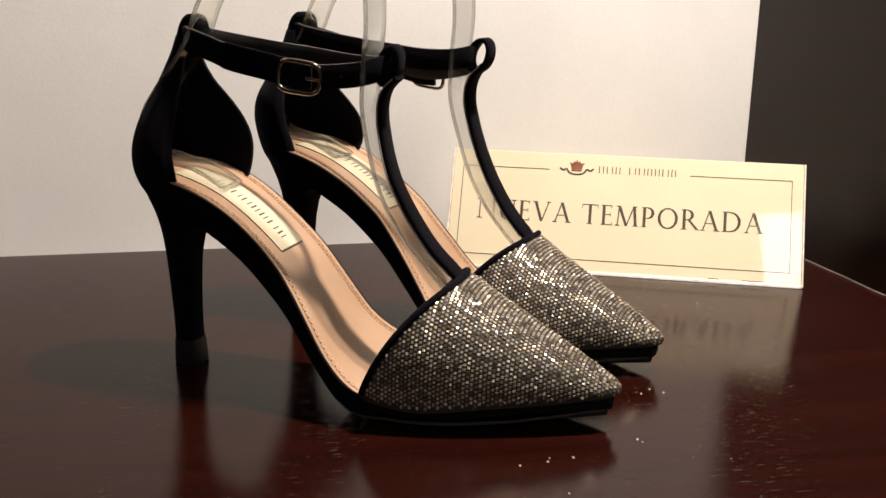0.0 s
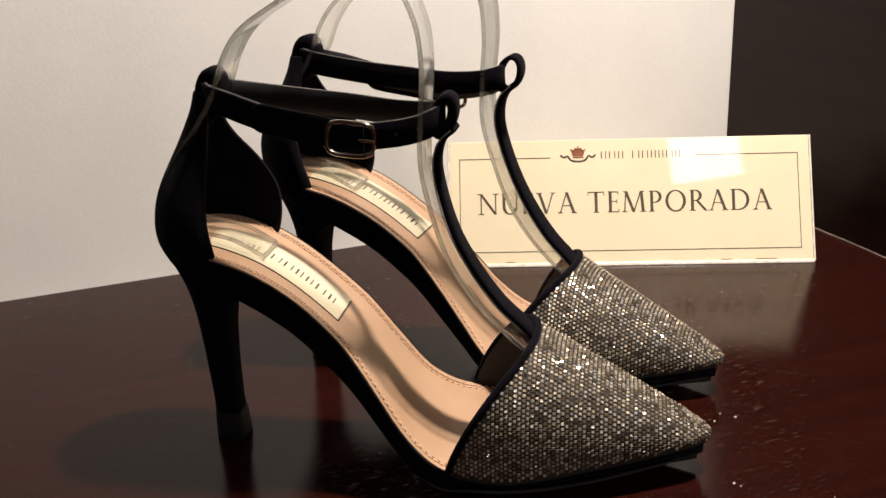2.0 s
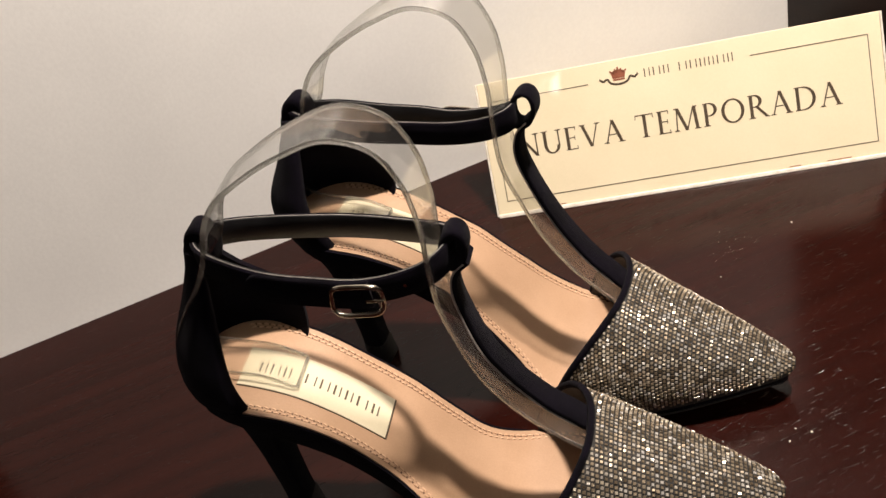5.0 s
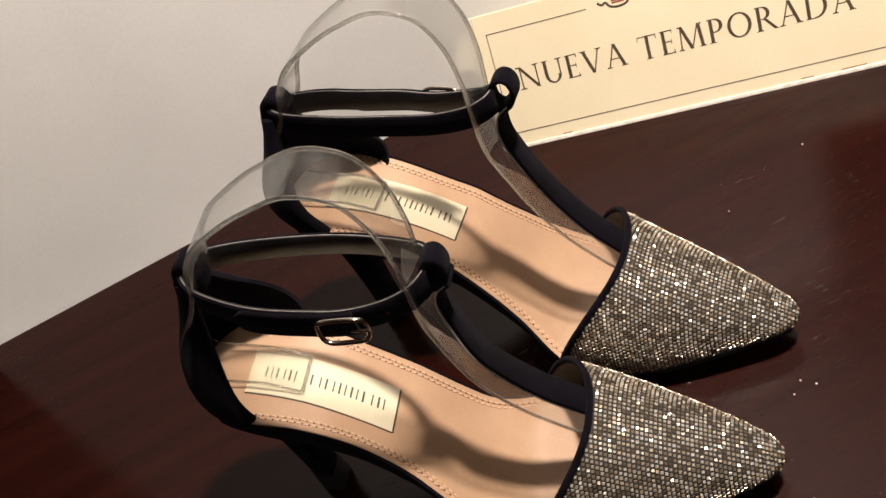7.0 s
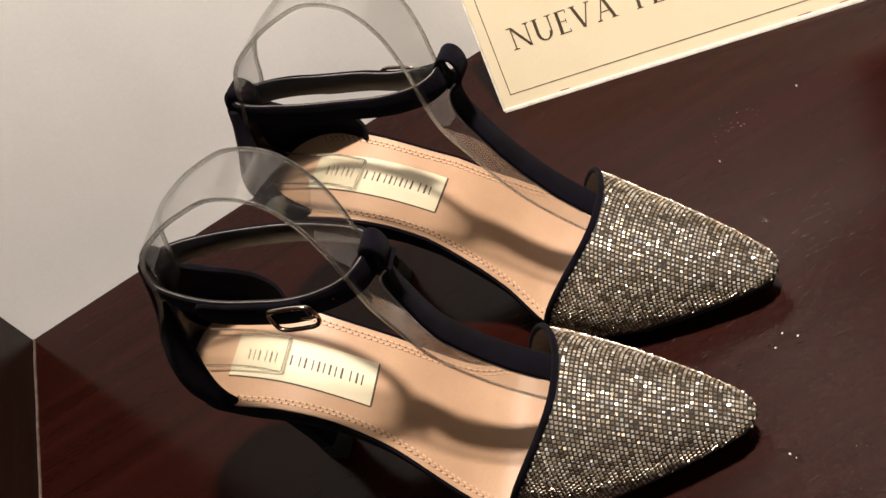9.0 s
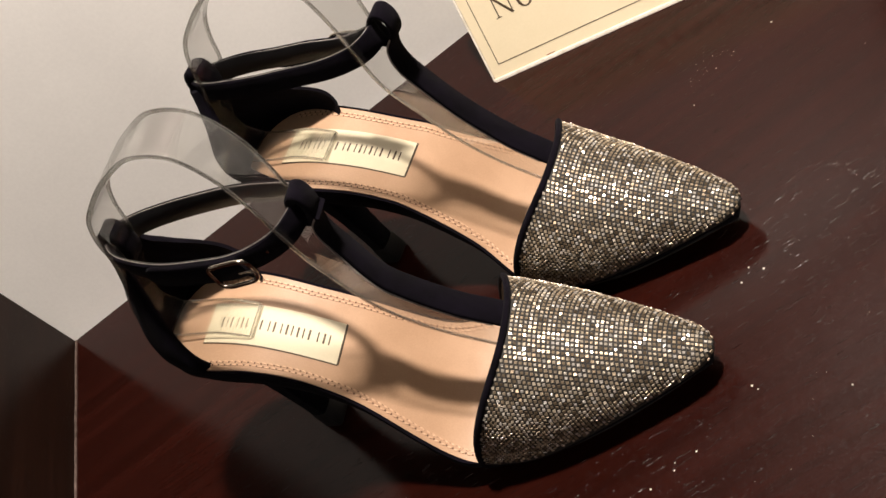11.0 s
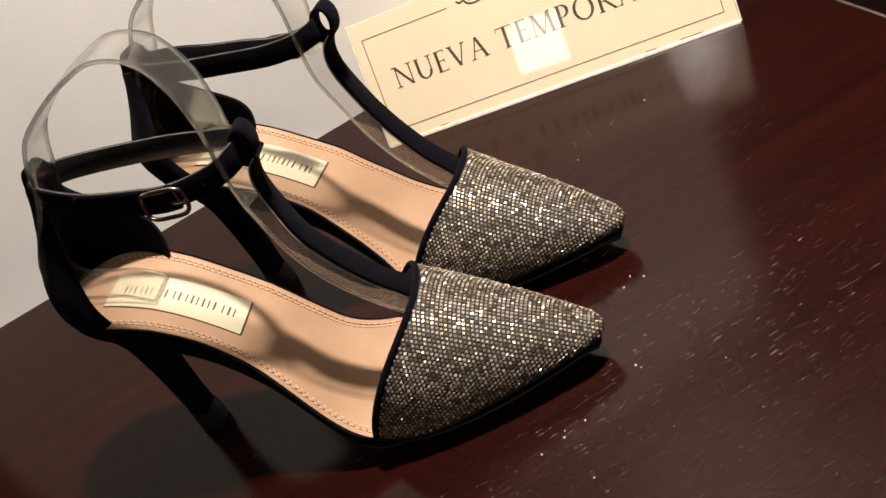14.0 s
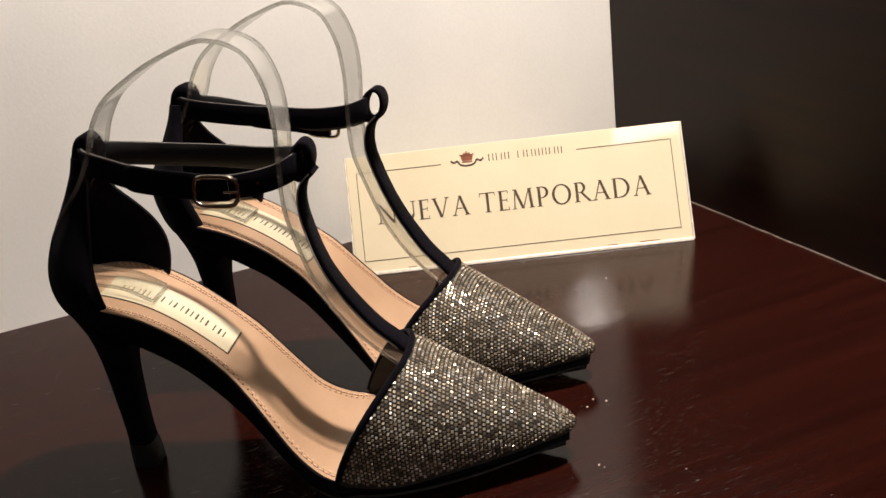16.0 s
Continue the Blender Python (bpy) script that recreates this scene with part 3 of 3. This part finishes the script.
def make_toe_cap(shoe):
    n, k = 30, 41
    angles = np.linspace(0, math.pi, k)
    outer, inner = [], []
    for i in range(n):
        f = (i / (n - 1)) ** 0.9
        row, under = [], []
        for a in angles:
            u = collar(a) + (182.2 - collar(a)) * f
            p = vamp_at(u, a)
            c = np.array((u, 0, bed(u)))
            row.append(p * MM)
            under.append((c + (p - c) * (1 - min(1.6 / max(np.linalg.norm(p - c), 2.0), 0.6))) * MM)
        outer.append(row)
        inner.append(under)
    rings = [o + q[::-1] for o, q in zip(outer, inner)]
    cap = part("toe_cap", loft("toe_cap", rings), NET, shoe, "pointed toe cap in champagne glitter mesh")
    # glitter squares laid on the mesh in rows
    verts, faces = [], []
    rng = random.Random(7)
    pitch = 1.74
    fan = np.linspace(0.0, math.pi, 181)
    u = 90.5
    while u < 181.6:
        line = np.array([vamp_at(u, a) for a in fan])
        arc = np.r_[0, np.cumsum(np.linalg.norm(np.diff(line, axis=0), axis=1))]
        arc -= np.interp(math.pi / 2, fan, arc)
        hem = min(1.4, 0.04 * (arc[-1] - arc[0]))
        lo, hi = math.ceil((arc[0] + hem) / pitch), math.floor((arc[-1] - hem) / pitch)
        for j in range(lo, hi + 1):
            a = float(np.interp(j * pitch, arc, fan))
            if u < collar(a) + 1.6:
                continue
            p = vamp_at(u, a)
            du = vamp_at(min(u + 0.4, 182), a) - vamp_at(u - 0.4, a)
            da = vamp_at(u, min(a + 0.03, math.pi)) - vamp_at(u, max(a - 0.03, 0))
            du /= np.linalg.norm(du)
            da -= du * (da @ du)
            da /= np.linalg.norm(da)
            nrm = np.cross(du, da)
            if nrm[2] < 0 and nrm @ (p - np.array((u, 0, bed(u)))) < 0:
                nrm = -nrm
            if nrm @ (p - np.array((u, 0, 0.0))) < 0:
                nrm = -nrm
            wild = 0.34 if rng.random() < 0.26 else 0.12
            t1, t2 = rng.gauss(0, wild), rng.gauss(0, wild)
            h = pitch * rng.uniform(0.29, 0.35)
            sx, sy = du + nrm * t1, da + nrm * t2
            base = len(verts)
            for lift, g in ((-0.05, 1.0), (0.28, 0.86)):
                for e, f in ((-1, -1), (1, -1), (1, 1), (-1, 1)):
                    verts.append((p + nrm * lift + (sx * e + sy * f) * h * g) * MM)
            faces.append((base + 4, base + 5, base + 6, base + 7))
            for e in range(4):
                faces.append((base + e, base + (e + 1) % 4, base + 4 + (e + 1) % 4, base + 4 + e))
        u += pitch * (0.84 if u < 172 else 0.74)
    me = mesh_from("glitter_layer", verts, faces, False)
    part("glitter_layer", me, GLITTER, cap, "tiny champagne glitter squares in rows", "stuff")
    # suede binding round the opening
    path = [vamp_at(collar(a) + 0.2, a) * MM for a in np.linspace(0.02, math.pi - 0.02, 60)]
    part("collar_binding", tube("collar_binding", path, 1.35 * MM), SUEDE, shoe, "black suede binding round the opening")


# sideways curve of each shoe's last: low at the bed, high at the ankle strap (millimetres along and across)
CURVES = {
    -1: (((-20, 0, 20, 48, 75), (5, 4.5, 3.5, 1, 0)), ((-5, 20, 45, 60, 88, 125), (6, 6.5, 7, 7, 5, 0))),
    1: (((-10, 0, 25, 48, 75, 95, 130), (0, 0.3, 3, 6, 5, 3, 0)), ((-2, 20, 45, 88, 120, 145), (-8, -3, 0.5, 4, 2.5, 0))),
}


def settle(ob, side, share=1.0):
    """Curves a straight-built part to the left or right foot and raises it on the thick sole."""
    (lu, lv), (hu, hv) = CURVES[side]
    for v in ob.data.vertices:
        u, z = v.co.x / MM, v.co.z / MM
        k = min(max((z - 84) / 28, 0.0), 1.0)
        k = k * k * (3 - 2 * k)
        v.co.y += ((1 - k) * float(np.interp(u, lu, lv)) + k * share * float(np.interp(u, hu, hv))) * MM
        v.co.z += float(np.interp(z, (0, 5, 10, 52, 88), (0, 2.0, 3.0, 3.0, 0))) * MM


def make_shoe(m, buckle, shift, label):
    form["inner"] = -buckle
    shoe = empty("high_heel_shoe", m, label, "shoe", "pair of shoes")
    make_sole(shoe)
    make_heel(shoe)
    insole = make_insole(shoe)
    make_label(insole, 0.0 if buckle < 0 else 2.5)
    make_counter(shoe)
    make_toe_cap(shoe)
    make_straps(shoe, buckle, shift)
    for ob in shoe.children_recursive:
        settle(ob, buckle)
    return shoe


SHOE_A = pose(0.0471, 0.3791, 0, 0, 0, -30.5)
SHOE_B = pose(0.1046, 0.4525, 0, 0, 0, -40.3)
make_shoe(SHOE_A, -1, (0.0, 4.5), "black suede high-heeled shoe with champagne glitter toe, standing on the shelf")
make_shoe(SHOE_B, 1, (4.0, 4.0), "black suede high-heeled shoe with glitter toe, beside the sign")


def make_insert(m, side, share):
    """A bent clear strip that holds the ankle strap up."""
    path = side_rows([(19, 0, 79.3), (8, 0, 85.6), (-6, 0, 88.8), (-14.5, 0, 91.5), (-17.5, 0, 98), (-14.8, 0, 108), (-7.5, 0, 119), (2, 0, 131), (8.0, 0, 141), (12.0, 0, 151), (18, 0, 160), (30, 0, 168.5), (47, 0, 176.5), (62, 0, 180), (74.5, 0, 175), (80.5, 0, 163), (82, 0, 148),
                      (80.6, 0, 130), (80.2, 0, 113), (84, 0, 96), (92, 0, 74), (103, 0, 57), (116, 0, 44), (126, 0, 37)], 110)
    w = np.interp(np.linspace(0, 1, 110), [0, 0.12, 0.25, 0.45, 0.6, 0.8, 1], [15, 16, 16, 19, 19, 15, 12]) * MM
    ob = empty("shoe_insert", m, "bent clear acrylic strip holding the ankle strap up", "shoe insert", "pair of inserts")
    strip = part("strip", sweep("strip", path, (0, 1, 0), w, 1.7 * MM, square=True), ACRYLIC, ob, "clear acrylic strip")
    parts = [strip]
    for sign in (-1, 1):
        edge = path.copy()
        edge[:, 1] += sign * (w / 2 + 0.28 * MM)
        parts.append(part("cut_edge", sweep("cut_edge", edge, (0, 1, 0), 0.45 * MM, 1.7 * MM), FROST, ob, "frosted cut edge"))
    tip = np.array([path[0] + (0.45 * MM, y, -0.15 * MM) for y in np.linspace(-w[0] / 2, w[0] / 2, 5)])
    parts.append(part("cut_edge", sweep("cut_edge", tip, (0, 0, 1), 1.5 * MM, 0.8 * MM), FROST, ob, "frosted cut edge"))
    for p in parts:
        settle(p, side, share)


make_insert(SHOE_A, -1, 0.4)
make_insert(SHOE_B, 1, 0.9)

# ---- the sign ----
SW, SH, ST = 0.2030, 0.0718, 0.0042
SIGN = Matrix.Translation((0.1915, 0.5195, 0.0)) @ pose(0, 0, 0, 0, 0, -23.4) @ pose(0, 0, 0.0012, 90 - 25.5, 0, 0)
sign = empty("sign", SIGN, "cream printed card sign leaning back on the shelf", "sign")
part("card", box(0.0, SW, 0.0, SH, -0.0022, -0.0014, 0.0003), PAPER, sign, "cream card with dark print")
part("back_plate", box(0, SW, 0, SH, -ST, -0.0024, 0.0004), PAPER, sign, "cream backing")
part("base_edge", box(-0.0003, SW + 0.0003, -0.0010, 0.0012, -ST - 0.0006, -0.0006, 0.0005), LIP, sign, "pale glossy folded bottom edge")
part("side_edge", box(SW + 0.0001, SW + 0.0012, 0.0, SH, -ST, -0.001, 0.0004), LIP, sign, "pale glossy side edge")
part("side_edge", box(-0.0012, -0.0001, 0.0, SH, -ST, -0.001, 0.0004), LIP, sign, "pale glossy side edge")
def ink(name, me, mat=INK):
    return part(name, me, mat, bpy.data.objects["card"])


def bar(x0, x1, y0, y1, mat=INK, name="printed_line"):
    return ink(name, box(x0, x1, y0, y1, -0.0015, -0.00125), mat)


L, R, B, T, t = 0.0055, SW - 0.0062, 0.0076, 0.0618, 0.0004
bar(L, R, B, B + t)
bar(L, L + t, B, T)
bar(R - t, R, B, T)
bar(L, 0.0575, T - t, T)
bar(0.1395, R, T - t, T)
# brand lettering as plain bars
x = 0.0865
for wide in (3.0, 3.6, 2.8, 0, 4.0, 3.4, 2.7, 2.7, 3.6, 2.6):
    if not wide:
        x += 0.0035
        continue
    bar(x, x + 0.00055, 0.0605, 0.0648, name="print_bar")
    bar(x + (wide - 0.5) * MM, x + wide * MM, 0.0605, 0.0648, name="print_bar")
    x += (wide + 1.6) * MM


THICK, THIN = 0.14, 0.06


def stroke(x0, y0, x1, y1, w):
    return [(x0 - w / 2, y0), (x0 + w / 2, y0), (x1 + w / 2, y1), (x1 - w / 2, y1)]


def beam(x0, x1, y, h=0.045):
    return [(x0, y), (x1, y), (x1, y + h), (x0, y + h)]


def foot(x, top=False, half=0.15):
    """A bracketed serif, tapered towards its ends."""
    if top:
        return [(x - half, 1.0), (x - half, 0.985), (x - THICK / 2, 0.945), (x + THICK / 2, 0.945), (x + half, 0.985), (x + half, 1.0)]
    return [(x - half, 0.0), (x + half, 0.0), (x + half, 0.015), (x + THICK / 2, 0.055), (x - THICK / 2, 0.055), (x - half, 0.015)]


def bowl(cx, cy, rx, ry, a0, a1, n=22):
    """An arc whose stroke swells at the sides."""
    quads = []
    at = [radians(a0 + (a1 - a0) * i / n) for i in range(n + 1)]
    for a, b in zip(at, at[1:]):
        quads.append([(cx + rx * math.cos(a), cy + ry * math.sin(a)), (cx + rx * math.cos(b), cy + ry * math.sin(b)),
                      (cx + (rx - THICK) * math.cos(b), cy + (ry - THIN) * math.sin(b)), (cx + (rx - THICK) * math.cos(a), cy + (ry - THIN) * math.sin(a))])
    return quads


def shapes(c):
    """Width and strokes of one roman capital of height 1."""
    stem = lambda x, w=THICK: stroke(x, 0, x, 1, w)
    if c == "N":
        return 1.0, [stem(0.16, THIN), stem(0.85, THIN), stroke(0.14, 1, 0.85, 0, THICK), foot(0.16), foot(0.08, True, 0.1), foot(0.85, True)]
    if c == "U":
        return 0.9, [stroke(0.16, 0.33, 0.16, 1, THICK), stroke(0.76, 0.33, 0.76, 1, THIN), foot(0.16, True), foot(0.76, True)] + bowl(0.447, 0.34, 0.35, 0.36, 180, 360)
    if c == "E":
        return 0.62, [stem(0.17), beam(0.06, 0.56, 0.0), beam(0.06, 0.54, 0.955), beam(0.2, 0.48, 0.5), stroke(0.57, 0, 0.545, 0.16, 0.03), stroke(0.535, 0.84, 0.54, 1, 0.03), stroke(0.48, 0.42, 0.48, 0.62, 0.03)]
    if c == "V":
        return 0.92, [stroke(0.14, 1, 0.47, 0, THICK), stroke(0.79, 1, 0.48, 0, THIN), foot(0.14, True), foot(0.79, True, 0.12)]
    if c == "A":
        return 0.9, [stroke(0.12, 0, 0.43, 1, THIN), stroke(0.77, 0, 0.43, 1, THICK), beam(0.22, 0.66, 0.34), foot(0.12, False, 0.12), foot(0.77)]
    if c == "T":
        return 0.82, [stem(0.41), beam(0.03, 0.79, 0.95), foot(0.41), stroke(0.02, 0.8, 0.05, 1, 0.03), stroke(0.79, 0.8, 0.77, 1, 0.03)]
    if c == "M":
        return 1.15, [stroke(0.13, 0, 0.2, 1, THIN), stroke(0.2, 1, 0.56, 0, THICK), stroke(0.9, 1, 0.56, 0, THIN), stroke(1.0, 0, 0.92, 1, THICK), foot(0.13, False, 0.12), foot(1.0), foot(0.16, True, 0.1), foot(0.96, True, 0.1)]
    if c == "P":
        return 0.68, [stem(0.17), foot(0.17), beam(0.05, 0.36, 0.955), beam(0.2, 0.36, 0.42)] + bowl(0.33, 0.71, 0.31, 0.29, -90, 90)
    if c == "O":
        return 1.04, bowl(0.52, 0.5, 0.48, 0.52, 0, 360, 44)
    if c == "R":
        return 0.84, [stem(0.17), foot(0.17), beam(0.05, 0.36, 0.955), beam(0.2, 0.36, 0.46), stroke(0.8, 0, 0.38, 0.5, THICK), beam(0.76, 0.9, 0.0, 0.03)] + bowl(0.33, 0.73, 0.29, 0.27, -90, 90)
    return 0.96, [stem(0.17), beam(0.05, 0.42, 0.0), beam(0.05, 0.42, 0.955)] + bowl(0.4, 0.5, 0.5, 0.5, -90, 90, 26)


def words(text, x0, x1, y0, y1):
    """The line of printed capitals, each letter a mesh of its own."""
    gap, space = 0.085, 0.42
    total = sum(space if c == " " else shapes(c)[0] + gap for c in text) - gap
    k, h, x = (x1 - x0) / total, y1 - y0, x0
    for c in text:
        if c == " ":
            x += space * k
            continue
        wide, polys = shapes(c)
        verts, faces = [], []
        for i, poly in enumerate(polys):
            faces.append(tuple(range(len(verts), len(verts) + len(poly))))
            verts += [(x + a * k, y0 + b * h, -0.0013 + 0.000002 * i) for a, b in poly]
        ink("letter", mesh_from("letter", verts, faces, False))
        x += (wide + gap) * k


words("NUEVA TEMPORADA", 0.0158, 0.1815, 0.0295, 0.0415)


def crown():
    """The small printed emblem over its ribbon, as plain shapes."""
    cx, cy = 0.0735, 0.0622
    pts = [(-3.0, 0), (3.0, 0), (3.9, 3.4), (2.1, 1.7), (1.5, 4.2), (0.75, 1.9), (0, 4.8), (-0.75, 1.9), (-1.5, 4.2), (-2.1, 1.7), (-3.9, 3.4)]
    bm = bmesh.new()
    f = bm.faces.new([bm.verts.new((cx + a * MM, cy + b * MM, -0.00125)) for a, b in pts])
    bmesh.ops.triangulate(bm, faces=[f])
    me = bpy.data.meshes.new("emblem")
    bm.to_mesh(me)
    bm.free()
    ink("emblem", me, BROWN)
    for a, b in ((-3.9, 3.7), (-1.5, 4.5), (0, 5.3), (1.5, 4.5), (3.9, 3.7)):
        bar(cx + (a - 0.45) * MM, cx + (a + 0.45) * MM, cy + (b - 0.45) * MM, cy + (b + 0.45) * MM, BROWN, "emblem_bead")
    bar(cx - 0.0031, cx + 0.0031, cy - 0.0011, cy - 0.0003, BROWN, "emblem_band")
    path = [(cx + a * MM, cy + b * MM, -0.00135) for a, b in spline([(-10, 0.8, 0), (-8, -0.6, 0), (-6, 0.2, 0), (-4.5, -1.8, 0), (0, -3.0, 0), (4.5, -1.8, 0), (6, 0.2, 0), (8, -0.6, 0), (10, 0.8, 0)], 40)[:, :2]]
    ink("ribbon", sweep("ribbon", path, (0, 1, 0), 0.0011, 0.0002))


crown()
# worn dark scuffs along the folded bottom edge
for x0, wide in ((0.0315, 5.0), (0.152, 6.0), (0.171, 12.0)):
    bar(x0, x0 + wide * MM, 0.0016, 0.0020, BROWN, "scuff")
part("rear_leg", sweep("rear_leg", [(SW / 2, SH - 0.003, -ST - 0.001), (SW / 2, SH * 0.5, -ST - 0.018), (SW / 2, 0.0265, -ST - 0.0555)], (1, 0, 0), SW * 0.9, 0.0015), PAPER, sign, "folded cream rear leg")

# ---- dust ----
rng = random.Random(3)


def crumbs():
    verts, faces = [], []
    spots = [(0.307, 0.425, 0.45), (0.258, 0.4105, 0.3), (0.231, 0.318, 0.4), (0.235, 0.3135, 0.5), (0.2255, 0.314, 0.45), (0.206, 0.274, 0.5), (0.207, 0.2715, 0.3), (0.1775, 0.2645, 0.45),
             (0.1675, 0.263, 0.4), (0.157, 0.262, 0.45), (0.167, 0.24, 0.35), (0.2325, 0.253, 0.3), (0.169, 0.2655, 0.3)]
    for i in range(26):
        spots.append((0.274 + rng.gauss(0, 0.006), 0.426 + rng.gauss(0, 0.004), rng.uniform(0.08, 0.16)))
    for i in range(40):
        spots.append((rng.uniform(0.16, 0.38), rng.uniform(0.17, 0.42), rng.uniform(0.06, 0.13)))
    for x, y, r in spots:
        b = len(verts)
        r *= MM
        for i, (dx, dy, dz) in enumerate(((1, 0.2, 0), (-0.2, 1, 0), (-1, -0.3, 0), (0.3, -1, 0), (0.1, 0.1, 0.9))):
            verts.append((x + dx * r, y + dy * r, dz * r))
        faces += [(b, b + 1, b + 4), (b + 1, b + 2, b + 4), (b + 2, b + 3, b + 4), (b + 3, b, b + 4), (b + 3, b + 2, b + 1, b)]
    return mesh_from("dust", verts, faces, False)


tagged(part("dust", crumbs(), DUST), "scattered pale dust specks on the shelf", "dust", kind="stuff")
